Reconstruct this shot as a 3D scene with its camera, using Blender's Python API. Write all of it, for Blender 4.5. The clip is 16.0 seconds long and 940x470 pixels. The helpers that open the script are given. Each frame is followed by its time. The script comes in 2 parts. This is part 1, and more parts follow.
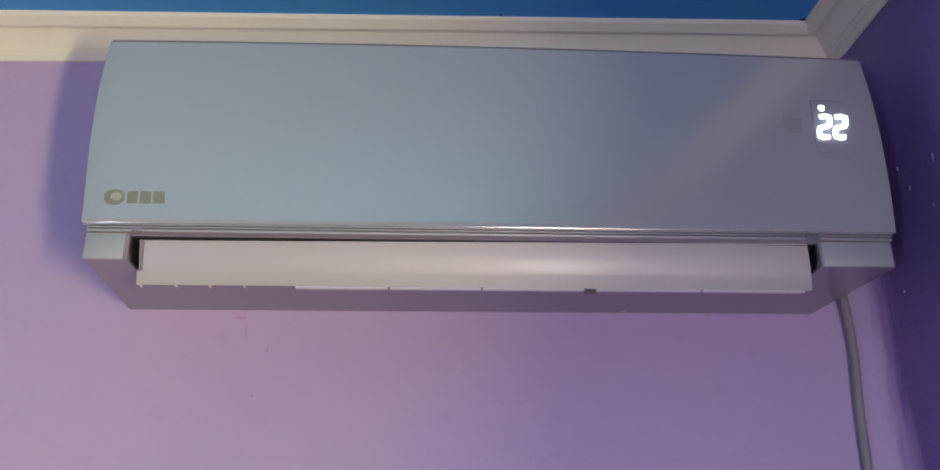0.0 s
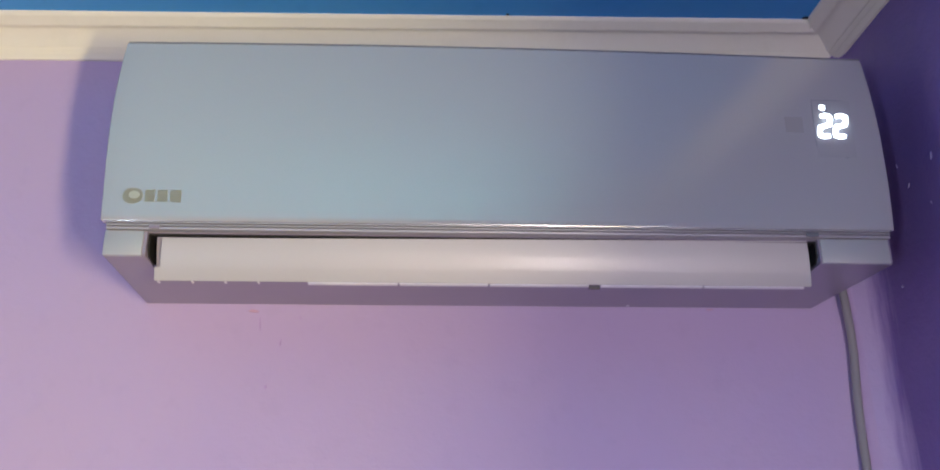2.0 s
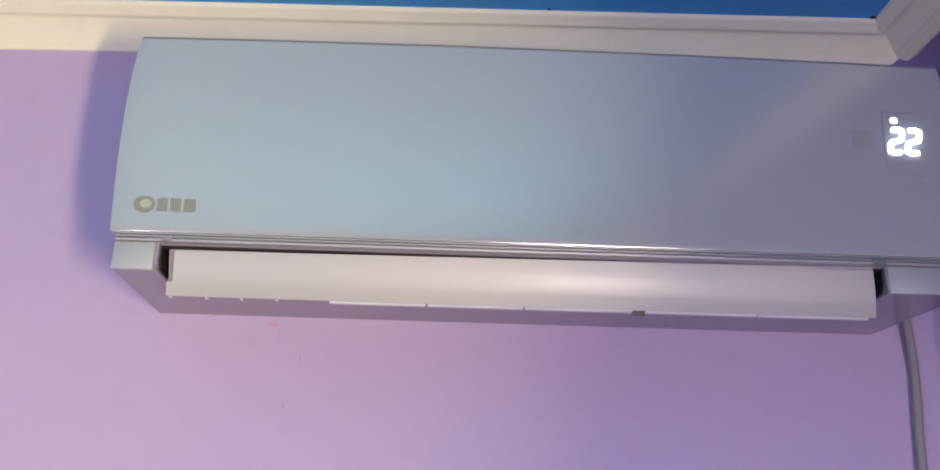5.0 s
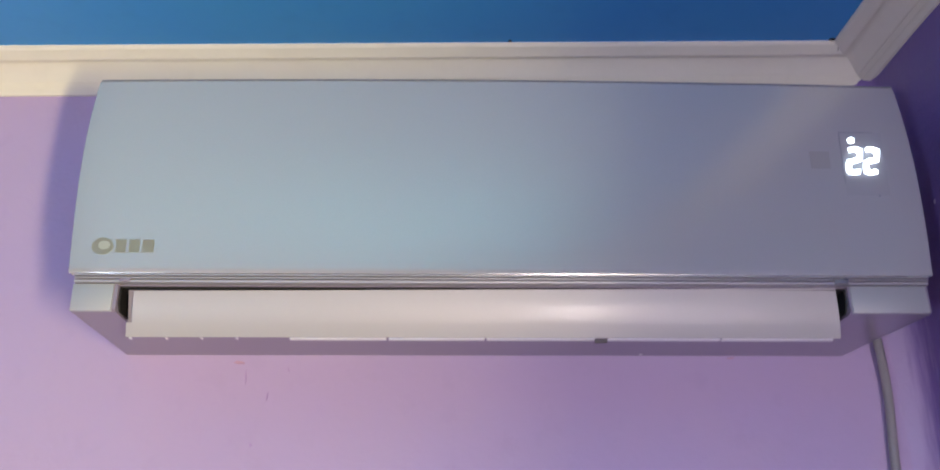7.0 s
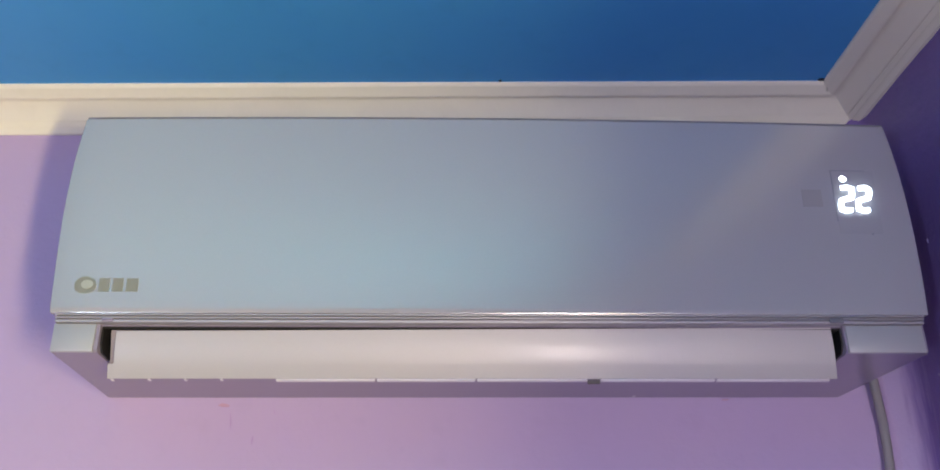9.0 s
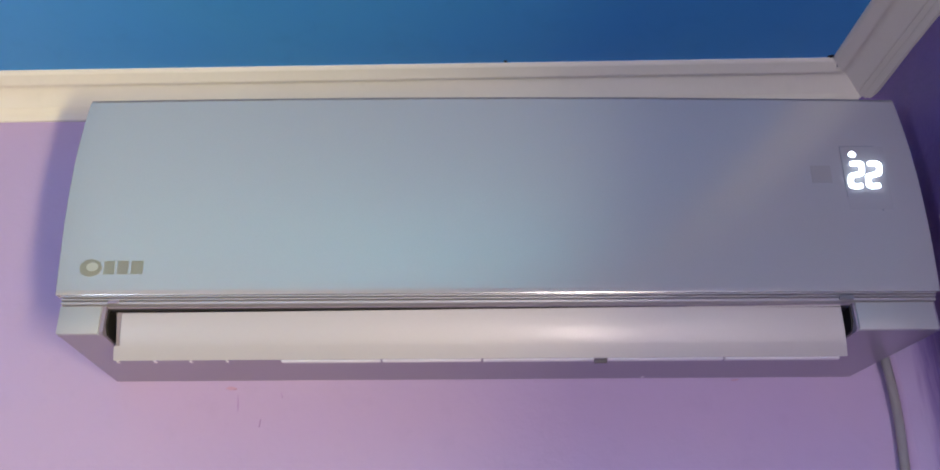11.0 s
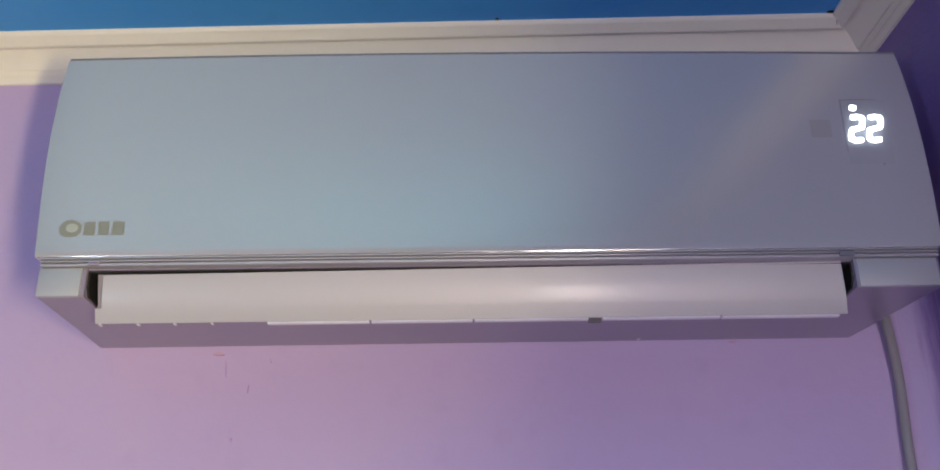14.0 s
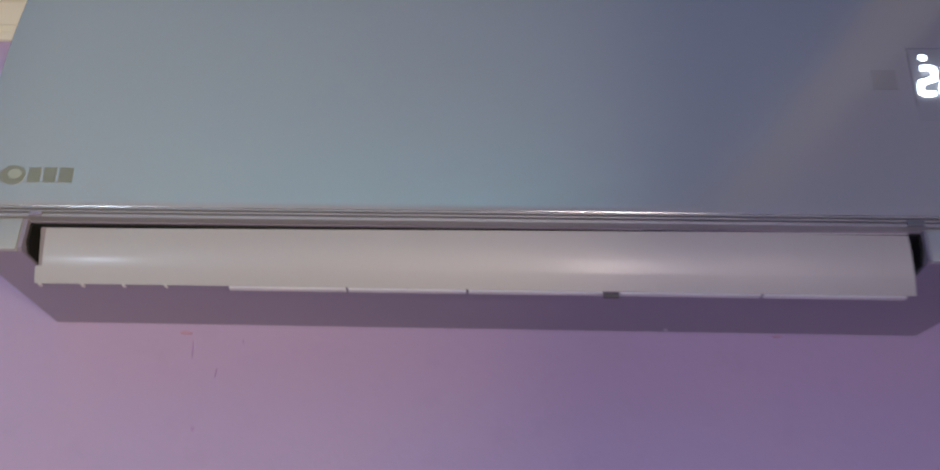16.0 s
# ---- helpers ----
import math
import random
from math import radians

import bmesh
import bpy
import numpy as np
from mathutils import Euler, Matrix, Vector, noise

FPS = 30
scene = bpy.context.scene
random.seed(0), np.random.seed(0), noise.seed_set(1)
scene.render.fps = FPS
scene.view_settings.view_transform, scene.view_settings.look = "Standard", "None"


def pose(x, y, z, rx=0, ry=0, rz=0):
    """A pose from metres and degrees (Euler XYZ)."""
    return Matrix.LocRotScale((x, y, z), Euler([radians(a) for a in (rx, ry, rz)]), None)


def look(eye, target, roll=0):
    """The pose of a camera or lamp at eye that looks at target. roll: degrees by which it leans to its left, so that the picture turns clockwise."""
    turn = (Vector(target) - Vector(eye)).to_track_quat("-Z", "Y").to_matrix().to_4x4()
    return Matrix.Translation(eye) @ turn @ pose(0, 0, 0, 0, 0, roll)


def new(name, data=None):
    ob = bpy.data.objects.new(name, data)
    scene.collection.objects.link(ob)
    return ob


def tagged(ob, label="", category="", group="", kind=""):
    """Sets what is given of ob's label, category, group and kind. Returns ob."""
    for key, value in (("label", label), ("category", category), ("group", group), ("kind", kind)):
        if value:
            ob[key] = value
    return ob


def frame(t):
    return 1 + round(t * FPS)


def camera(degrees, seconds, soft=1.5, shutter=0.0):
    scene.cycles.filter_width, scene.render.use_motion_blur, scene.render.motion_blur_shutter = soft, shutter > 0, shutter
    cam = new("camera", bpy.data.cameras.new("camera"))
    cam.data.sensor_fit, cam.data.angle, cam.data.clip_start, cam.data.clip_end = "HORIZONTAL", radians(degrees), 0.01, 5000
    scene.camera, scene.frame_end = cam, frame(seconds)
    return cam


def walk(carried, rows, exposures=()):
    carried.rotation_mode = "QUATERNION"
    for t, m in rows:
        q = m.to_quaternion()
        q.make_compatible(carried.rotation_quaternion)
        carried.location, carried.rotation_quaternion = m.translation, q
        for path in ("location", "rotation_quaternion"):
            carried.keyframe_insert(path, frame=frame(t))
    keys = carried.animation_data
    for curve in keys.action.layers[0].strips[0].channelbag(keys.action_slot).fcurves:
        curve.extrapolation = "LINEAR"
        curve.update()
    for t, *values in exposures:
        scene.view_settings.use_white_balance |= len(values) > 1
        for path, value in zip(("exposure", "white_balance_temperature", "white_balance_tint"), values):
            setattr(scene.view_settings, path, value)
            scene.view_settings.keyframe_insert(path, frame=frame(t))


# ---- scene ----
cam = camera(56.2, 16.0, soft=1.8, shutter=0.5)
PATH = [
    (0, (-0.089, -0.997, 1.926), (0.038, 0.862, 2.654), -0.7),
    (0.5, (-0.085, -1.005, 1.927), (0.051, 0.854, 2.651), -0.9),
    (1, (-0.075, -1.01, 1.924), (0.041, 0.851, 2.649), -0.5),
    (1.5, (-0.086, -1.001, 1.921), (0.035, 0.86, 2.643), -0.3),
    (2, (-0.092, -1.024, 1.928), (0.021, 0.847, 2.627), -0.5),
    (2.5, (-0.057, -1.021, 1.929), (0.043, 0.867, 2.581), -0.2),
    (3, (-0.053, -0.989, 1.935), (-0.072, 0.902, 2.588), 0.3),
    (3.5, (-0.117, -0.992, 1.934), (-0.099, 0.925, 2.503), 4.2),
    (4, (-0.15, -0.98, 1.967), (-0.06, 0.943, 2.507), 1.4),
    (4.5, (-0.123, -0.973, 1.992), (-0.065, 0.93, 2.604), 1.9),
    (6.8, (-0.06, -0.972, 1.993), (-0.011, 0.904, 2.683), -1.2),
    (7, (-0.053, -0.972, 1.991), (-0.01, 0.895, 2.708), -0.2),
    (7.5, (-0.041, -0.978, 1.996), (0.002, 0.872, 2.755), 0.5),
    (8, (-0.038, -0.976, 1.996), (0.029, 0.86, 2.787), -0.2),
    (8.5, (-0.037, -0.966, 1.992), (0.03, 0.862, 2.8), -0.4),
    (9, (-0.053, -0.959, 1.99), (0.012, 0.868, 2.8), -0.5),
    (11.5, (-0.042, -0.949, 1.978), (-0.017, 0.888, 2.768), -0.6),
    (12, (-0.043, -0.95, 1.977), (-0.021, 0.89, 2.762), -0.6),
    (12.5, (-0.036, -0.953, 1.977), (-0.012, 0.889, 2.755), -0.8),
    (13, (-0.036, -0.942, 1.971), (-0.004, 0.904, 2.739), -1.0),
    (13.5, (-0.032, -0.928, 1.966), (-0.002, 0.92, 2.73), -1.4),
    (14, (-0.036, -0.92, 1.968), (0.0, 0.931, 2.726), -1.1),
    (14.5, (-0.036, -0.915, 1.966), (0.001, 0.934, 2.727), -1.0),
    (15, (0.011, -0.918, 1.964), (-0.001, 0.933, 2.722), 0.9),
    (15.5, (0.029, -0.882, 1.939), (-0.041, 0.973, 2.682), 2.3),
    (16, (0.005, -0.785, 1.951), (-0.06, 1.027, 2.794), 1.6),
]
EXPOSURES = [(0.0, -0.56), (0.4, -0.24), (2.0, -0.24), (2.8, -0.30), (3.1, -0.34), (3.5, -0.42), (4.0, 0.08), (4.7, -0.02), (7.0, -0.12), (9.0, -0.13), (12.5, -0.18), (13.5, -0.24), (14.0, -0.34), (15.0, -0.66), (16.0, -0.70)]
walk(cam, [(t, look(eye, target, roll)) for t, eye, target, roll in PATH], EXPOSURES)

# ---- light ----
world = bpy.data.worlds.new("sky")
scene.world = world
world.use_nodes = True
wn = world.node_tree
sky = wn.nodes.new("ShaderNodeTexSky")
sky.sky_type, sky.sun_disc, sky.sun_elevation, sky.sun_rotation = "NISHITA", False, radians(35), radians(200)
wn.links.new(sky.outputs[0], wn.nodes["Background"].inputs[0])
wn.nodes["Background"].inputs[1].default_value = 0.1


def area(name, eye, target, w, h, power, colour):
    data = bpy.data.lights.new(name, "AREA")
    data.shape, data.size, data.size_y, data.energy, data.color = "RECTANGLE", w, h, power, colour
    ob = new(name, data)
    ob.matrix_world = look(eye, target)
    return ob


# A tall narrow warm light on the side wall, an added pale fill farther back by the same wall, and a small cool lamp on
# the wall behind the camera.
lamp = area("wall_light", (0.455, -1.42, 1.78), (-0.395, -1.42, 1.93), 0.13, 0.70, 66.0, (1.0, 0.86, 0.44))
lamp.data.spread = radians(148)
# Unseen fill, added to brighten the right half without reaching the ceiling.
lamp = area("far_fill", (0.40, -2.30, 1.35), (0.15, 0.0, 1.75), 0.25, 0.50, 5.4, (1.0, 0.87, 0.86))
lamp.data.spread = radians(75)
area("bulb_light", (-1.75, -3.00, 0.98), (0.1, 0.0, 2.1), 0.10, 0.10, 23.0, (0.66, 0.80, 1.0))


# ---- materials ----
def nodes(name):
    m = bpy.data.materials.new(name)
    m.use_nodes = True
    return m, m.node_tree, m.node_tree.nodes["Principled BSDF"]


def add(nt, kind, **values):
    n = nt.nodes.new(kind)
    for key, value in values.items():
        n.inputs[key.replace("_", " ")].default_value = value
    return n


def ramp(nt, source, stops):
    n = nt.nodes.new("ShaderNodeValToRGB")
    while len(n.color_ramp.elements) < len(stops):
        n.color_ramp.elements.new(0.5)
    for e, (p, c) in zip(n.color_ramp.elements, stops):
        e.position, e.color = p, (*c, 1)
    nt.links.new(source, n.inputs[0])
    return n.outputs[0]


def mixed(nt, fac, a, b, mode="MIX"):
    n = nt.nodes.new("ShaderNodeMix")
    n.data_type, n.blend_type = "RGBA", mode
    for socket, value in ((n.inputs[0], fac), (n.inputs[6], a), (n.inputs[7], b)):
        if isinstance(value, (int, float)):
            socket.default_value = value
        elif isinstance(value, tuple):
            socket.default_value = (*value, 1)
        else:
            nt.links.new(value, socket)
    return n.outputs[2]


def bumped(nt, bsdf, height, strength, distance):
    n = add(nt, "ShaderNodeBump", Strength=strength, Distance=distance)
    nt.links.new(height, n.inputs["Height"])
    nt.links.new(n.outputs[0], bsdf.inputs["Normal"])


def plaster(name, colour, worn, rough=0.55, edge=None, bump=0.35):
    """Brushed paint over uneven plaster: broad lumps, roller grain, faint patches."""
    m, nt, b = nodes(name)
    pos = nt.nodes.new("ShaderNodeNewGeometry").outputs["Position"]
    broad = add(nt, "ShaderNodeTexNoise", Scale=5.0, Detail=4.0, Roughness=0.55)
    fine = add(nt, "ShaderNodeTexNoise", Scale=160.0, Detail=3.0)
    mid = add(nt, "ShaderNodeTexNoise", Scale=28.0, Detail=5.0, Roughness=0.6)
    for n in (broad, fine, mid):
        nt.links.new(pos, n.inputs["Vector"])
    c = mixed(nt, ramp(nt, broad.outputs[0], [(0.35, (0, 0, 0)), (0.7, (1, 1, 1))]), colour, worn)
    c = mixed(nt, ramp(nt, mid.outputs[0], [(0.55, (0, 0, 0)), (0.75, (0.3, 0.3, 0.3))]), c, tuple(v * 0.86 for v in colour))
    if edge:
        # The neighbouring wall's paint carried a little way round the corner in ragged upright strokes.
        stroke = add(nt, "ShaderNodeMapping", Scale=(1.0, 60.0, 5.0))
        nt.links.new(pos, stroke.inputs[0])
        ragged = add(nt, "ShaderNodeTexNoise", Scale=1.0, Detail=4.0, Roughness=0.65)
        nt.links.new(stroke.outputs[0], ragged.inputs["Vector"])
        split = nt.nodes.new("ShaderNodeSeparateXYZ")
        nt.links.new(pos, split.inputs[0])
        reach = nt.nodes.new("ShaderNodeMath")
        reach.operation, reach.inputs[1].default_value = "MULTIPLY_ADD", 0.07
        nt.links.new(ragged.outputs[0], reach.inputs[0])
        nt.links.new(split.outputs["Y"], reach.inputs[2])
        high = nt.nodes.new("ShaderNodeMapRange")
        high.inputs[1].default_value, high.inputs[2].default_value, high.inputs[4].default_value = 2.38, 2.50, 0.04
        nt.links.new(split.outputs["Z"], high.inputs[0])
        lower = nt.nodes.new("ShaderNodeMath")
        lower.operation = "SUBTRACT"
        nt.links.new(reach.outputs[0], lower.inputs[0])
        nt.links.new(high.outputs[0], lower.inputs[1])
        c = mixed(nt, ramp(nt, lower.outputs[0], [(0.004, (0, 0, 0)), (0.027, (0.95, 0.95, 0.95))]), c, edge)
    nt.links.new(c, b.inputs["Base Color"])
    b.inputs["Roughness"].default_value = rough
    sums = nt.nodes.new("ShaderNodeMath")
    sums.operation = "MULTIPLY_ADD"
    nt.links.new(mid.outputs[0], sums.inputs[0])
    sums.inputs[1].default_value = 0.8
    scaled = nt.nodes.new("ShaderNodeMath")
    scaled.operation, scaled.inputs[1].default_value = "MULTIPLY", 0.15
    nt.links.new(fine.outputs[0], scaled.inputs[0])
    nt.links.new(scaled.outputs[0], sums.inputs[2])
    bumped(nt, b, sums.outputs[0], bump, 0.004)
    return m


def shell(name, colour, rough, metal=0.0, coat=0.0, grain=0.04, coat_rough=0.1):
    """Moulded or painted plastic and metal: faint grain in colour and gloss, smudges in the roughness."""
    m, nt, b = nodes(name)
    pos = nt.nodes.new("ShaderNodeTexCoord").outputs["Object"]
    smudge = add(nt, "ShaderNodeTexNoise", Scale=7.0, Detail=5.0, Roughness=0.6)
    fine = add(nt, "ShaderNodeTexNoise", Scale=900.0, Detail=2.0)
    nt.links.new(pos, smudge.inputs["Vector"])
    nt.links.new(pos, fine.inputs["Vector"])
    c = mixed(nt, fine.outputs[0], tuple(v * (1 - grain) for v in colour), tuple(min(1, v * (1 + grain)) for v in colour))
    nt.links.new(c, b.inputs["Base Color"])
    r = nt.nodes.new("ShaderNodeMapRange")
    r.inputs[3].default_value, r.inputs[4].default_value = rough * 0.85, rough * 1.2
    nt.links.new(smudge.outputs[0], r.inputs[0])
    nt.links.new(r.outputs[0], b.inputs["Roughness"])
    b.inputs["Metallic"].default_value = metal
    b.inputs["Coat Weight"].default_value, b.inputs["Coat Roughness"].default_value = coat, coat_rough
    return m


def glow(name, colour, power):
    m, nt, b = nodes(name)
    b.inputs["Base Color"].default_value = (0.8, 0.8, 0.8, 1)
    b.inputs["Emission Color"].default_value = (*colour, 1)
    b.inputs["Emission Strength"].default_value = power
    return m


LILAC = plaster("lilac_wall_paint", (0.485, 0.368, 0.61), (0.510, 0.383, 0.59), 0.6)
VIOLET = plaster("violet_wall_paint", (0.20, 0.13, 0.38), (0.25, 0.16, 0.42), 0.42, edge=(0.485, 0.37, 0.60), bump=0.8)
BLUE = plaster("blue_ceiling_paint", (0.058, 0.320, 0.77), (0.066, 0.340, 0.76), 0.6, bump=0.15)
CREAM = plaster("white_cornice_paint", (0.82, 0.78, 0.69), (0.79, 0.745, 0.66), 0.6, bump=0.2)
BOARD = plaster("brown_floor_boards", (0.08, 0.055, 0.045), (0.10, 0.07, 0.055), 0.4, bump=0.1)
SILVER = shell("silver_lacquer", (0.560, 0.552, 0.552), 0.18, metal=0.42, coat=0.22, coat_rough=0.05)
LOUVRE = shell("satin_louvre_lacquer", (0.48, 0.45, 0.455), 0.48, metal=0.30, coat=0.12, coat_rough=0.15)
RIB = shell("pale_moulded_edge", (0.72, 0.68, 0.70), 0.35, coat=0.2)
SATIN = shell("satin_silver_plastic", (0.45, 0.45, 0.47), 0.47, metal=0.30, coat=0.025, coat_rough=0.06)
# Grey case plastic; the violet reflected from the wall is put into its colour.
CASE_VIOLET = shell("violet_reflecting_case_plastic", (0.275, 0.235, 0.315), 0.3, coat=0.3)
CHROME = shell("bright_trim", (0.47, 0.45, 0.48), 0.46, metal=0.40)
BLACK = shell("black_duct_plastic", (0.012, 0.011, 0.011), 0.6)
TAUPE = shell("grey_brown_plastic", (0.12, 0.10, 0.10), 0.5)
MAUVE = shell("mauve_blade_plastic", (0.30, 0.25, 0.27), 0.5)
DULL = shell("dull_violet_chip", (0.36, 0.29, 0.50), 0.7)
GREY = shell("grey_cable_sheath", (0.28, 0.26, 0.275), 0.5)
PANE = shell("display_pane", (0.53, 0.525, 0.525), 0.18, metal=0.42, coat=0.24, coat_rough=0.05)
TINT = shell("smoked_window", (0.17, 0.17, 0.20), 0.5)
SMOKE = shell("sensor_window", (0.49, 0.475, 0.46), 0.2, metal=0.40, coat=0.24)
BADGE = shell("dull_gold_print", (0.31, 0.30, 0.24), 0.4, metal=0.3)
PALE = shell("pale_print", (0.50, 0.50, 0.42), 0.4, metal=0.3)
CHIP = shell("bare_plaster", (0.60, 0.57, 0.62), 0.8)
OCHRE = shell("ochre_plaster", (0.53, 0.33, 0.47), 0.8)
SMEAR = shell("dull_lilac_filler", (0.46, 0.32, 0.58), 0.8)
DARK = shell("dark_hole", (0.015, 0.015, 0.02), 0.8)
LIT = glow("lit_segments", (0.72, 0.86, 1.0), 10.0)


# ---- building helpers ----
def mesh_of(name, bm, material, smooth=40):
    bmesh.ops.recalc_face_normals(bm, faces=bm.faces)
    me = bpy.data.meshes.new(name)
    bm.to_mesh(me)
    bm.free()
    me.materials.append(material)
    for p in me.polygons:
        p.use_smooth = True
    me.set_sharp_from_angle(angle=radians(smooth))
    return me


def part(name, bm, material, parent, label=""):
    ob = new(name, mesh_of(name, bm, material))
    ob.parent = parent
    if parent is not None and parent.parent is None:
        ob.matrix_parent_inverse = Matrix.Translation(-parent.location)
    return tagged(ob, label)


def box(bm, x, y, z, r=0.0, seg=2):
    made = bmesh.ops.create_cube(bm, size=1.0, matrix=Matrix.LocRotScale(
        ((x[0] + x[1]) / 2, (y[0] + y[1]) / 2, (z[0] + z[1]) / 2), None, (abs(x[1] - x[0]), abs(y[1] - y[0]), abs(z[1] - z[0]))))
    if r:
        bmesh.ops.bevel(bm, geom=list({e for v in made["verts"] for e in v.link_edges}), offset=r, segments=seg, affect="EDGES", profile=0.5)
    return bm


def prism(bm, profile, x0, x1, r=0.0):
    """A closed profile of (y, z) drawn out along x."""
    a = [bm.verts.new((x0, y, z)) for y, z in profile]
    b = [bm.verts.new((x1, y, z)) for y, z in profile]
    n = len(profile)
    caps = [bm.faces.new(a), bm.faces.new(b[::-1])]
    for i in range(n):
        bm.faces.new((a[i], b[i], b[(i + 1) % n], a[(i + 1) % n]))
    if r:
        bmesh.ops.recalc_face_normals(bm, faces=bm.faces)
        bmesh.ops.bevel(bm, geom=list({e for f in caps for e in f.edges}), offset=r, segments=3, affect="EDGES", profile=0.5)
    return bm


def tube(bm, points, radius, sides=12):
    """A round tube with closed, rounded ends along points."""
    pts = [Vector(p) for p in points]
    rings = []
    for i, p in enumerate(pts):
        d = (pts[min(i + 1, len(pts) - 1)] - pts[max(i - 1, 0)]).normalized()
        u = d.cross(Vector((0, 1, 0.01))).normalized()
        w = d.cross(u)
        rings.append([bm.verts.new(p + radius * (math.cos(k) * u + math.sin(k) * w)) for k in [2 * math.pi * j / sides for j in range(sides)]])
    for a, b in zip(rings, rings[1:]):
        for j in range(sides):
            bm.faces.new((a[j], a[(j + 1) % sides], b[(j + 1) % sides], b[j]))
    bm.faces.new(rings[0][::-1])
    bm.faces.new(rings[-1])
    return bm


# ---- room ----
RIGHT, LEFT, BACK = 0.476, -2.7, -3.1


def ceiling_z(x):
    """The ceiling runs slightly out of level."""
    return 2.5985 + 0.0178 * (x - 0.4146)


def slab(name, bm, material, label):
    return tagged(new(name, mesh_of(name, bm, material)), label, kind="structure")


def wall_grid(u0, u1, z0, z1, nu, nz, place, thick, close=0.0):
    """A plastered wall with a slightly wavy face and a real thickness; the columns of its last stretch may stand closer."""
    bm = bmesh.new()
    wide = nu - 16 if close else nu
    us = [u0 + (u1 - close - u0) * i / wide for i in range(wide + 1)] + [u1 - close * (1 - k / 16) for k in range(1, 17) if close]
    face = [[bm.verts.new(place(us[i], z0 + (z1 - z0) * k / nz, 0)) for k in range(nz + 1)] for i in range(nu + 1)]
    back = [[bm.verts.new(place(u0 + (u1 - u0) * i, z0 + (z1 - z0) * k, thick)) for k in (0, 1)] for i in (0, 1)]
    for i in range(nu):
        for k in range(nz):
            bm.faces.new((face[i][k], face[i + 1][k], face[i + 1][k + 1], face[i][k + 1]))
    bm.faces.new((back[0][0], back[0][1], back[1][1], back[1][0]))
    bm.faces.new([f[0] for f in face] + [back[1][0], back[0][0]])
    bm.faces.new([f[-1] for f in face] + [back[1][1], back[0][1]])
    bm.faces.new(face[0] + [back[0][1], back[0][0]])
    bm.faces.new(face[-1] + [back[1][1], back[1][0]])
    return bm


ROUND = 0.033


def rounded_in(y):
    """How far the plaster of the side wall swells into the rounded corner."""
    return ROUND - math.sqrt(max(0.0, ROUND ** 2 - max(0.0, ROUND + y) ** 2))


slab("wall_north", wall_grid(LEFT, RIGHT, 0, 2.62, 160, 130, lambda u, z, d: (
    u, d if d else 0.0012 * noise.noise(Vector((u * 9, 3, z * 9))) + 0.0006 * noise.noise(Vector((u * 30, 7, z * 30))), z), 0.15),
    LILAC, "unseen plaster wall, lilac for its bounce light with faint cracks and lumps")
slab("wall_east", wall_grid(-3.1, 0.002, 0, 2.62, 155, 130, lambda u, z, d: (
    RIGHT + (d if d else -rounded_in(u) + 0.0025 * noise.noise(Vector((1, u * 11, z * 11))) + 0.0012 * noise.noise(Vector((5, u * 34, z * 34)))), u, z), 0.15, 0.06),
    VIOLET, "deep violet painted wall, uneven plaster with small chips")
# Unseen walls that close the room; lilac is picked for a brighter, neutral bounce.
bm = bmesh.new()
box(bm, (LEFT - 0.15, LEFT), (BACK, 0.0), (0, 2.62))
slab("wall_west", bm, LILAC, "unseen plaster wall, lilac for its bounce light")
bm = bmesh.new()
box(bm, (LEFT - 0.15, RIGHT + 0.15), (BACK - 0.15, BACK), (0, 2.62))
slab("wall_south", bm, LILAC, "unseen plaster wall, lilac for its bounce light")
bm = bmesh.new()
box(bm, (LEFT - 0.15, RIGHT + 0.15), (BACK - 0.15, 0.15), (-0.12, 0.0))
slab("floor", bm, BOARD, "brown floor")
bm = bmesh.new()
box(bm, (LEFT - 0.15, RIGHT + 0.15), (BACK - 0.15, 0.15), (0, 0.12))
for v in bm.verts:
    v.co.z += ceiling_z(v.co.x)
slab("ceiling", bm, BLUE, "flat ceiling painted bright blue")

# Cornice profile: distance from the wall, drop below the ceiling.
CORNICE = [(-0.004, -0.004), (0.0600, -0.004), (0.0612, 0.0015), (0.0606, 0.0038), (0.0575, 0.0064), (0.0571, 0.0050), (0.0550, 0.0062), (0.0480, 0.0108),
           (0.0452, 0.0128), (0.0436, 0.0130), (0.0432, 0.0078), (0.0370, 0.0086), (0.0335, 0.0112), (0.0280, 0.0160), (0.0230, 0.0212), (0.0195, 0.0256),
           (0.0172, 0.0284), (0.0168, 0.0256), (0.0142, 0.0262), (0.0125, 0.0296), (0.0104, 0.0328), (0.0100, 0.0303), (0.0082, 0.0308), (0.0068, 0.0345),
           (0.0042, 0.0372), (0.0032, 0.0396), (-0.004, 0.0400)]


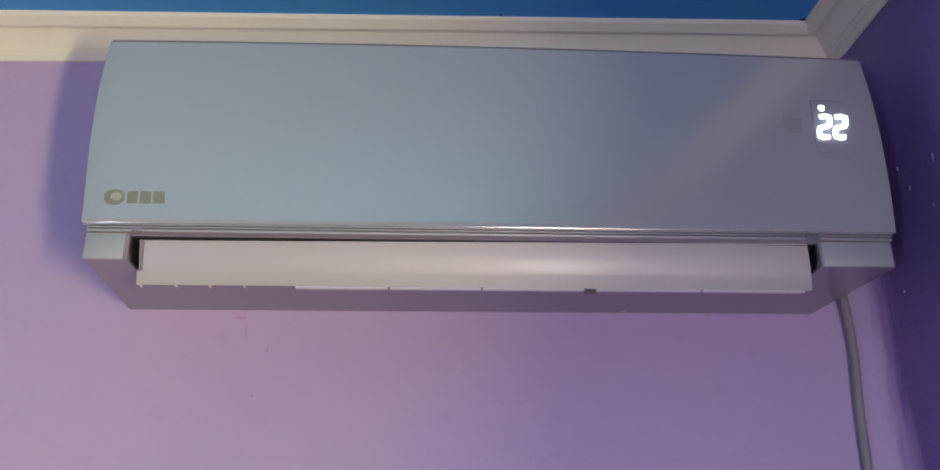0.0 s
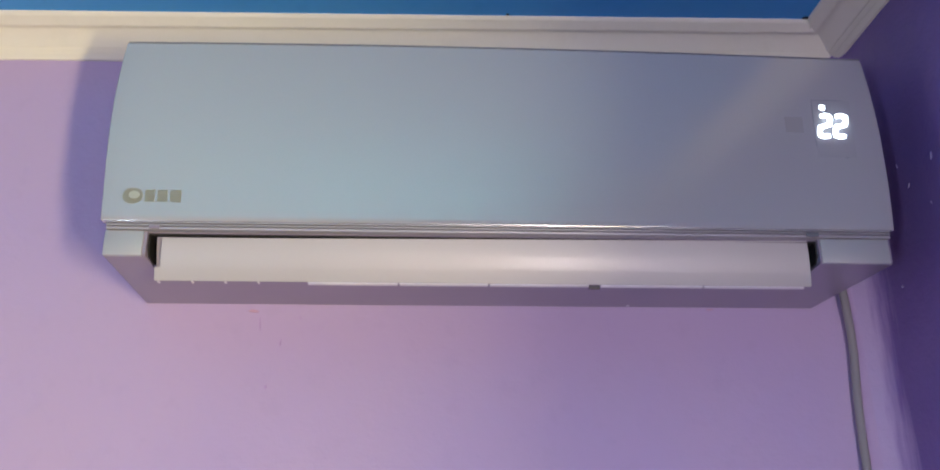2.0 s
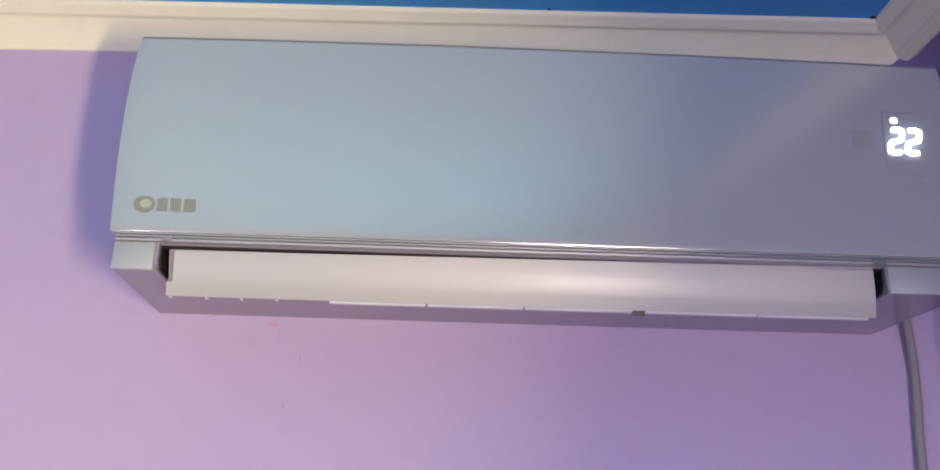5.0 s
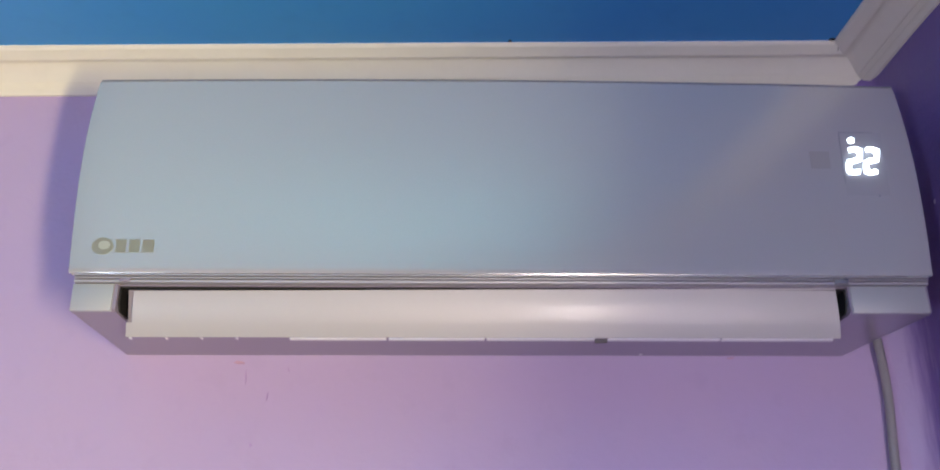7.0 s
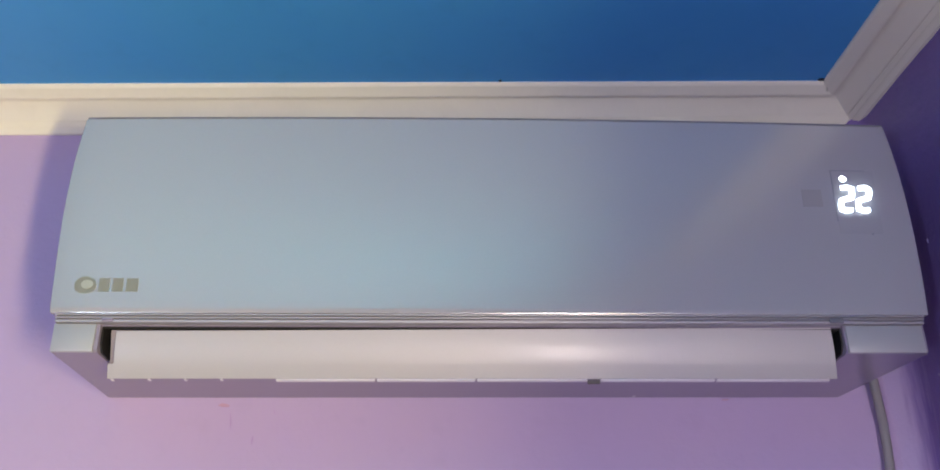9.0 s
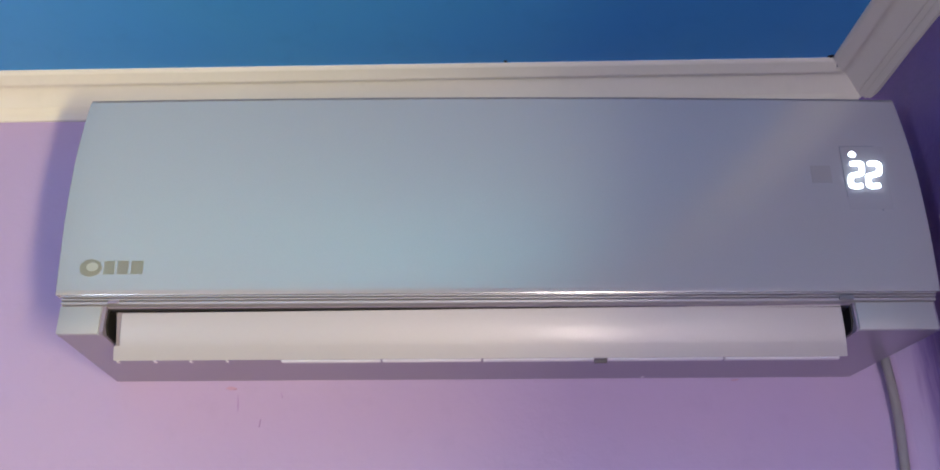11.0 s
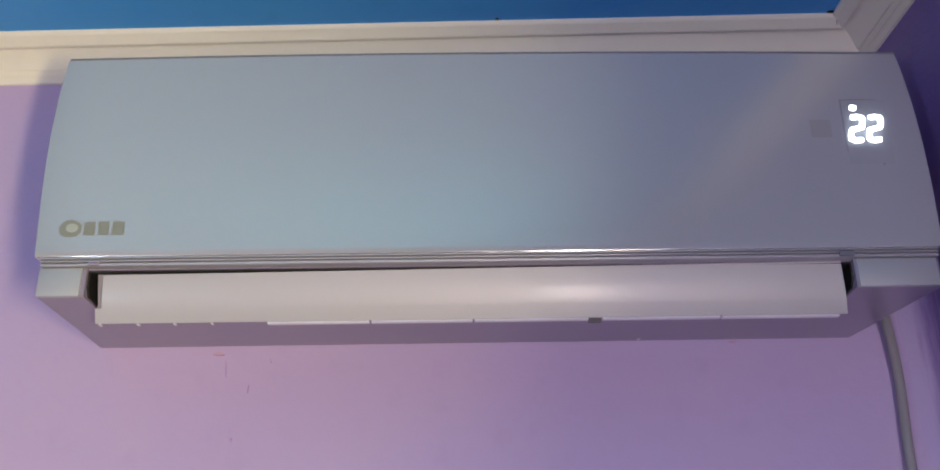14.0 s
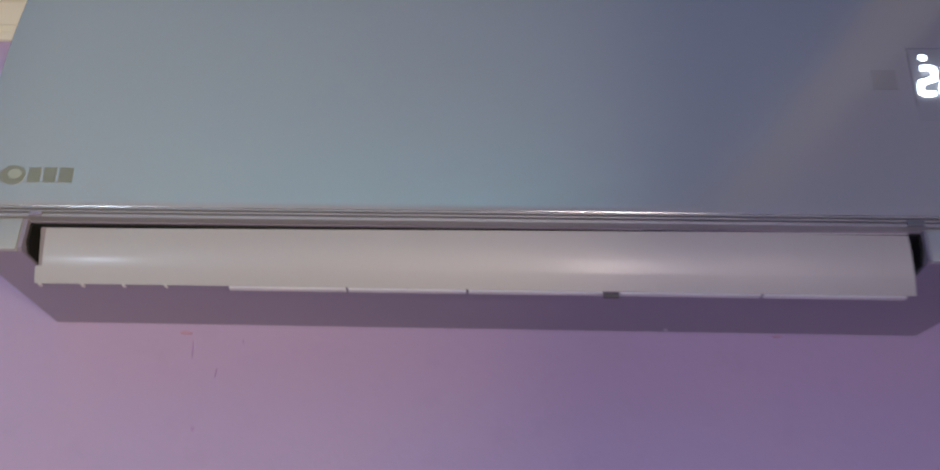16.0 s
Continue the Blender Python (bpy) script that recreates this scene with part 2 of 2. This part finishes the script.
def cornice(name, along, start, end, steps, label):
    """One length of moulding, mitred where the two lengths meet in the corner."""
    bm = bmesh.new()
    rings = []
    for i in range(steps + 1):
        s = i / steps
        ring = []
        for d, h in CORNICE:
            u = start + (end - start) * s if i < steps else end - d
            x, y = (u, -d) if along == "x" else (RIGHT - d, -u)
            if along == "y":
                x, y = RIGHT - d, start + (end - start) * s if i < steps else -d
            drop = h * (1.0 + (0.09 * (RIGHT - x) if along == "x" else 0.0)) * 0.81
            wave = 0.0007 * noise.noise(Vector((x * 6, y * 6, d * 40)))
            ring.append(bm.verts.new((x, y, ceiling_z(x) - drop + (wave if h > 0 else 0))))
        rings.append(ring)
    n = len(CORNICE)
    for a, b in zip(rings, rings[1:]):
        for j in range(n):
            bm.faces.new((a[j], a[(j + 1) % n], b[(j + 1) % n], b[j]))
    bm.faces.new(rings[0])
    bm.faces.new(rings[-1][::-1])
    return slab(name, bm, CREAM, label)


cornice("trim_north", "x", LEFT, RIGHT, 60, "cream white moulded cornice between wall and ceiling")
cornice("trim_east", "y", BACK, 0.0, 60, "cream white moulded cornice along the violet wall")

# ---- air conditioner ----
unit = tagged(new("air_conditioner"), "silver wall-mounted air conditioner with half-open louvre on lilac wall", "air conditioner")
unit.location = (0, 0, 2.219)

SIDES = np.polyfit([2.260, 2.312, 2.362, 2.400, 2.435, 2.4635], [0.4176, 0.4189, 0.4188, 0.4172, 0.4140, 0.4100], 3)


def arched(bm, rise):
    """Cut a part across its width and lift its upper edge towards the middle."""
    for k in range(-9, 10):
        bmesh.ops.bisect_plane(bm, geom=bm.verts[:] + bm.edges[:] + bm.faces[:], plane_co=(0.042 * k, 0, 0), plane_no=(1, 0, 0))
    for v in bm.verts:
        s = max(0.0, min(1.0, (v.co.z - 2.30) / 0.16))
        v.co.z += rise * s * s * (1 - (v.co.x / 0.41) ** 2)
        v.co.x -= 0.002 * s
    return bm


def drawn_in(bm, z0, gap):
    """Narrow a part that spans the unit's width as the panel narrows."""
    for v in bm.verts:
        if v.co.z > z0:
            v.co.x *= (float(np.polyval(SIDES, v.co.z)) - gap) / 0.4176
    return bm


# Case: back shell with its flat underside; the outlet is a slot behind the louvre.
SIDE = [(-0.001, 2.219), (-0.1575, 2.2235), (-0.1600, 2.2260), (-0.1600, 2.2505), (-0.1565, 2.2530), (-0.1565, 2.4560), (-0.1500, 2.4600), (-0.001, 2.4600)]
MIDDLE = [(-0.001, 2.219), (-0.1270, 2.2220), (-0.1290, 2.2240), (-0.1180, 2.2300), (-0.1000, 2.2500), (-0.1560, 2.2500), (-0.1565, 2.2530), (-0.1565, 2.4560), (-0.1500, 2.4600), (-0.001, 2.4600)]
HOLE_L, HOLE_R = -0.3715, 0.3335
bm = bmesh.new()
prism(bm, MIDDLE, HOLE_L, HOLE_R)
part("case", drawn_in(bm, 2.30, 0.003), CASE_VIOLET, unit, "grey plastic case with a flat underside, the wall's violet reflection in its colour")
bm = bmesh.new()
prism(bm, SIDE, -0.4130, HOLE_L)
part("case_end", drawn_in(bm, 2.30, 0.003), CASE_VIOLET, unit)
bm = bmesh.new()
prism(bm, SIDE, HOLE_R, 0.4125)
bmesh.ops.bisect_plane(bm, geom=bm.verts[:] + bm.edges[:] + bm.faces[:], plane_co=(0.390, 0, 0), plane_no=(1, 0, 0))
for v in bm.verts:
    if v.co.x > 0.41 and v.co.z < 2.23 and v.co.y > -0.1:
        v.co.z += 0.012
part("case_end", drawn_in(bm, 2.30, 0.003), CASE_VIOLET, unit)
for x0, x1 in ((-0.4137, HOLE_L - 0.0035), (HOLE_R + 0.0018, 0.4100)):
    bm = bmesh.new()
    box(bm, (x0, x1), (-0.1622, -0.1500), (2.2236, 2.2506), 0.0008)
    part("end_block", bm, SATIN, unit, "satin silver end cap")

# Black duct behind the louvre.
bm = bmesh.new()
prism(bm, [(-0.1285, 2.2245), (-0.1175, 2.2310), (-0.0990, 2.2495), (-0.1555, 2.2495), (-0.1555, 2.2480), (-0.1040, 2.2480), (-0.1190, 2.2325), (-0.1285, 2.2260)], HOLE_L + 0.0005, HOLE_R - 0.0005)
for x0, x1 in ((HOLE_L + 0.0003, HOLE_L + 0.002), (HOLE_R - 0.002, HOLE_R - 0.0003)):
    prism(bm, [(-0.1560, 2.2485), (-0.1560, 2.2330), (-0.1500, 2.2255), (-0.1300, 2.2240), (-0.1100, 2.2400), (-0.1040, 2.2485)], x0, x1)
part("outlet_duct", bm, BLACK, unit, "black air outlet slot")

# Front panel: nearly flat, leaning slightly forward, its sides drawn in towards the top.
def panel_y(z):
    u = z - 2.26
    return -0.1665 - 0.0752 * u + 0.098 * u * u


front = [(panel_y(z), z) for z in np.linspace(2.2605, 2.4625, 40)]
bm = bmesh.new()
prism(bm, front + [(panel_y(2.4635) + 0.0025, 2.4640), (-0.1570, 2.4635), (-0.1570, 2.2600), (panel_y(2.26) + 0.0003, 2.2598)], -0.4186, 0.4172, 0.0012)
panel = part("front_panel", arched(drawn_in(bm, 0.0, 0.0), 0.004), SILVER, unit, "flat silver front panel with a soft gloss")

bm = bmesh.new()
prism(bm, [(panel_y(2.4625) - 0.0005, 2.4624), (panel_y(2.4625) - 0.0005, 2.4642), (-0.1700, 2.4648), (-0.1700, 2.4624)], -0.4096, 0.4084)
part("top_seam", arched(bm, 0.004), TINT, unit, "thin dark top edge")

# Ridged trim under the panel's lower edge.
bm = bmesh.new()
prism(bm, [(-0.1560, 2.2588), (-0.1672, 2.2588), (-0.1676, 2.2583), (-0.1674, 2.2575), (-0.1630, 2.2572), (-0.1630, 2.2564), (-0.1660, 2.2563), (-0.1664, 2.2558),
           (-0.1662, 2.2550), (-0.1622, 2.2547), (-0.1622, 2.2539), (-0.1648, 2.2538), (-0.1652, 2.2532), (-0.1648, 2.2513), (-0.1560, 2.2508)], -0.4125, 0.4120, 0.0004)
part("trim_strip", bm, CHROME, unit, "ridged bright trim")
bm = bmesh.new()
box(bm, (0.3195, 0.3330), (-0.1668, -0.1600), (2.2515, 2.2566), 0.0006)
part("latch", bm, TINT, unit, "small dark latch")
bm = bmesh.new()
box(bm, (-0.3690, -0.3585), (-0.1664, -0.1600), (2.2515, 2.2550), 0.0006)
part("latch", bm, CASE_VIOLET, unit)


# Louvre: an outer blade with stepped left end, an inner blade and its ribs.
def blade(bm, outline, y_at, thick, r=0.0008):
    a = [bm.verts.new((x, y_at(z), z)) for x, z in outline]
    b = [bm.verts.new((x, y_at(z) + thick, z + thick * 0.35)) for x, z in outline]
    n = len(outline)
    bm.faces.new(a)
    bm.faces.new(b[::-1])
    for i in range(n):
        bm.faces.new((a[i], b[i], b[(i + 1) % n], a[(i + 1) % n]))
    bmesh.ops.recalc_face_normals(bm, faces=bm.faces)
    bmesh.ops.bevel(bm, geom=list(bm.edges), offset=r, segments=2, affect="EDGES", profile=0.5)
    return bm


def louvre_y(z):
    s = (z - 2.204) / 0.042
    return -0.1395 - 0.0165 * s - 0.0022 * math.sin(math.pi * min(1, max(0, s)))


bm = bmesh.new()
rows = [2.2040 + 0.0412 * i / 10 for i in range(4)] + [2.2166] + [2.2040 + 0.0412 * i / 10 for i in range(4, 11)]
cols = 24
grid = []
for i, z in enumerate(rows):
    xl = -0.3655 + 0.0008 * i / 3 if i < 4 else -0.3590 + 0.0015 * (i - 4) / 7
    xr = 0.3290 - 0.0055 * (z - 2.2040) / 0.0412
    rise = 0.0050 * max(0.0, (z - 2.2166) / 0.0286)
    grid.append([[bm.verts.new((xl + (xr - xl) * c / cols, louvre_y(z) + d, z + rise * c / cols + d * 0.35)) for c in range(cols + 1)] for d in (0.0, 0.0030)])
for a, b in zip(grid, grid[1:]):
    for k in (0, 1):
        for c in range(cols):
            bm.faces.new((a[k][c], a[k][c + 1], b[k][c + 1], b[k][c]))
    for c in (0, cols):
        bm.faces.new((a[0][c], b[0][c], b[1][c], a[1][c]))
for g in (grid[0], grid[-1]):
    for c in range(cols):
        bm.faces.new((g[0][c], g[0][c + 1], g[1][c + 1], g[1][c]))
louvre = part("louvre", bm, LOUVRE, unit, "satin silver louvre blade, tilted half open")

bm = bmesh.new()
blade(bm, [(-0.3640, 2.2160), (-0.3640, 2.2472), (0.3225, 2.2472), (0.3260, 2.2060), (-0.3560, 2.2060)], lambda z: louvre_y(z) + 0.0034, 0.0025)
part("inner_blade", bm, MAUVE, louvre, "mauve-grey inner blade")
for x0, x1 in ((-0.3620, -0.3595), (-0.3275, -0.3250), (-0.2940, -0.2915), (-0.2600, -0.2578), (-0.2080, -0.1150), (-0.1130, -0.0200), (-0.0180, 0.0870), (0.1000, 0.2095), (0.2115, 0.3205)):
    bm = bmesh.new()
    box(bm, (x0, x1), (-0.1412, -0.1360), (2.2014, 2.2034) if x0 > -0.25 else (2.2022, 2.2034), 0.0004, 1)
    part("rib", bm, RIB, louvre)
bm = bmesh.new()
box(bm, (0.0875, 0.0995), (-0.1385, -0.1350), (2.1995, 2.2038), 0.0006)
part("clip", bm, TAUPE, louvre, "small dark clip")
for x0, x1 in ((0.045, 0.094), (0.122, 0.300)):
    bm = bmesh.new()
    box(bm, (x0, x1), (-0.1062, -0.1050), (2.2203, 2.2225), 0.0003, 1)
    part("moulded_rib", bm, CASE_VIOLET, unit)


# Display window with the lit figures 22 and a dot, and the receiver window.
def on_panel(bm, outline, lift):
    """A flat print or window, bent to follow the panel, with a thin edge."""
    a = [bm.verts.new((x, panel_y(z) - lift, z)) for x, z in outline]
    b = [bm.verts.new((x, panel_y(z) + 0.0012, z)) for x, z in outline]
    n = len(outline)
    bm.faces.new(a)
    for i in range(n):
        bm.faces.new((a[i], b[i], b[(i + 1) % n], a[(i + 1) % n]))
    return bm


def on_panel_rect(bm, x0, x1, z0, z1, lift, lean=0.0, n=8):
    zs = [z0 + (z1 - z0) * i / n for i in range(n + 1)]
    front = [[bm.verts.new((x + lean * (z - z0), panel_y(z) - lift, z)) for x in (x0, x1)] for z in zs]
    back = [[bm.verts.new((x + lean * (z - z0), panel_y(z) + 0.001, z)) for x in (x0, x1)] for z in zs]
    for i in range(n):
        bm.faces.new((front[i][0], front[i][1], front[i + 1][1], front[i + 1][0]))
        for k in (0, 1):
            bm.faces.new((front[i][k], front[i + 1][k], back[i + 1][k], back[i][k]))
    for i in (0, n):
        bm.faces.new((front[i][0], front[i][1], back[i][1], back[i][0]))
    return bm


window = part("display_window", on_panel_rect(bmesh.new(), 0.3435, 0.3870, 2.3430, 2.4110, 0.0001), PANE, panel)
for x0, x1, z0, z1 in ((0.3429, 0.3435, 2.3560, 2.4116), (0.3435, 0.3780, 2.4110, 2.4116)):
    part("window_seam", on_panel_rect(bmesh.new(), x0, x1, z0, z1, 0.00035), TINT, panel)
part("receiver_window", on_panel_rect(bmesh.new(), 0.3105, 0.3305, 2.3715, 2.3900, 0.0003), SMOKE, panel, "small smoked square receiver window")
part("print_mark", on_panel_rect(bmesh.new(), 0.3752, 0.3769, 2.3415, 2.3432, 0.0003, n=1), TINT, panel)


def figure(x0, name):
    """One figure 2 of rounded strokes."""
    w, h, z0 = 0.0105, 0.0236, 2.3680
    pts = [(0, 1), (0.55, 1.04), (1, 0.97), (1.05, 0.78), (1, 0.56), (0.5, 0.5), (0, 0.44), (-0.05, 0.22), (0, 0.03), (0.45, -0.04), (1, 0)]
    bm = bmesh.new()
    line = []
    for a, b in zip(pts, pts[1:]):
        for k in range(3):
            line.append((a[0] + (b[0] - a[0]) * k / 3, a[1] + (b[1] - a[1]) * k / 3))
    line.append(pts[-1])
    tube(bm, [(x0 + w * u + 0.14 * (h * v), panel_y(z0 + h * v) - 0.0006, z0 + h * v) for u, v in line], 0.0023, 10)
    return part(name, bm, LIT, window, "glowing white figure 2")


figure(0.3484, "lit_figure")
figure(0.3660, "lit_figure")
bm = bmesh.new()
bmesh.ops.create_uvsphere(bm, u_segments=16, v_segments=8, radius=0.0032, matrix=Matrix.LocRotScale((0.3548, panel_y(2.4024), 2.4024), None, (1.15, 0.4, 1)))
part("lit_dot", bm, LIT, window, "glowing white dot")


# Maker's mark as plain shapes: a round badge and three bars.
def ring_outline(cx, cz, rx, rz, n=28):
    return [(cx + rx * math.cos(2 * math.pi * i / n), cz + rz * math.sin(2 * math.pi * i / n)) for i in range(n)]


badge = part("badge", on_panel(bmesh.new(), ring_outline(-0.3888, 2.2864, 0.0105, 0.0086), 0.0004), BADGE, panel, "round dull gold badge")
part("badge_inlay", on_panel(bmesh.new(), ring_outline(-0.3872, 2.2872, 0.0056, 0.0043, 20), 0.0007), PALE, badge)
for x0, x1 in ((-0.3764, -0.3662), (-0.3636, -0.3534), (-0.3508, -0.3394)):
    part("badge_bar", on_panel_rect(bmesh.new(), x0, x1, 2.2800, 2.2932, 0.0003, n=2), BADGE, panel)

# ---- cable ----
pts = []
for i in range(90):
    z = 2.262 - 0.0252 * i
    sag = 0.004 * math.exp(-((z - 2.17) / 0.05) ** 2)
    pts.append((0.4262 + 0.005 * min(0, 2.20 - z) * 2 + sag + 0.002 * math.sin(z * 9.0), -0.0080 - 0.004 * math.exp(-((z - 2.23) / 0.05) ** 2), z))
bm = bmesh.new()
tube(bm, pts, 0.0050, 14)
tagged(new("cable", mesh_of("cable", bm, GREY)), "grey sheathed cable hanging down the lilac wall behind the unit", "cable")

# ---- marks on the walls and ceiling ----
def flake(name, centre, normal, w, h, turn, material, parent_label, seed, thick=0.0012):
    """A small ragged chip or smear lying on a wall."""
    rng = random.Random(seed)
    n = Vector(normal)
    up = Vector((0, 0, 1)) if abs(n.z) < 0.9 else Vector((0, 1, 0))
    u = up.cross(n).normalized()
    v = n.cross(u)
    c, q = math.cos(radians(turn)), math.sin(radians(turn))
    ring = []
    for i in range(14):
        a = 2 * math.pi * i / 14
        r = 0.5 * rng.uniform(0.65, 1.1)
        x, y = w * r * math.cos(a), h * r * math.sin(a)
        ring.append((x * c - y * q, x * q + y * c))
    bm = bmesh.new()
    low = [bm.verts.new(Vector(centre) + u * x + v * y - n * 0.002) for x, y in ring]
    top = [bm.verts.new(Vector(centre) + u * x * 0.85 + v * y * 0.85 + n * thick) for x, y in ring]
    bm.faces.new(top)
    for i in range(14):
        bm.faces.new((low[i], low[(i + 1) % 14], top[(i + 1) % 14], top[i]))
    return tagged(new(name, mesh_of(name, bm, material)), parent_label, kind="structure")


EAST = (-1, 0, 0)
for k, (y, z, w, h, turn) in enumerate(((-0.098, 2.368, 0.0025, 0.009, 8), (-0.114, 2.336, 0.003, 0.012, -38), (-0.166, 2.350, 0.003, 0.013, -12), (-0.062, 2.229, 0.004, 0.005, 0),
                                        (-0.150, 2.300, 0.002, 0.007, 20), (-0.200, 2.262, 0.002, 0.006, -30))):
    flake("wall_chip", (RIGHT + 0.001, y, z), EAST, w * 0.6, h * 0.7, turn, DULL, "small pale chip in the violet wall paint", 20 + k, 0.0022)
NORTH = (0, -1, 0)
flake("plaster_crumb", (0.160, -0.006, 2.2200), NORTH, 0.007, 0.003, 0, CHIP, "white plaster crumb under the unit", 3, 0.003)
flake("plaster_crumb", (0.264, -0.001, 2.2165), NORTH, 0.010, 0.0025, 5, OCHRE, "ochre plaster smear under the unit", 4, 0.001)
flake("plaster_crumb", (-0.288, -0.001, 2.2105), NORTH, 0.014, 0.004, -8, OCHRE, "ochre plaster smear under the unit", 5, 0.001)
for k, (x, z, w, h, turn) in enumerate(((-0.2795, 2.194, 0.0016, 0.019, 4), (-0.2545, 2.1725, 0.0016, 0.010, -6), (-0.268, 2.120, 0.004, 0.006, 0), (-0.2330, 2.203, 0.0014, 0.007, 15))):
    flake("wall_crack", (x, -0.0005, z), NORTH, w, h, turn, SMEAR, "faint hairline crack in lilac paint", 40 + k, 0.0009)
DOWN = (0, 0, -1)
flake("ceiling_spot", (0.0172, -0.0640, ceiling_z(0.0172)), DOWN, 0.0055, 0.0045, 0, DARK, "black spot at the edge of the ceiling", 7)
flake("ceiling_spot", (0.4115, -0.0640, ceiling_z(0.4115)), DOWN, 0.010, 0.006, 0, DARK, "dark gap at the corner of the cornice", 8)
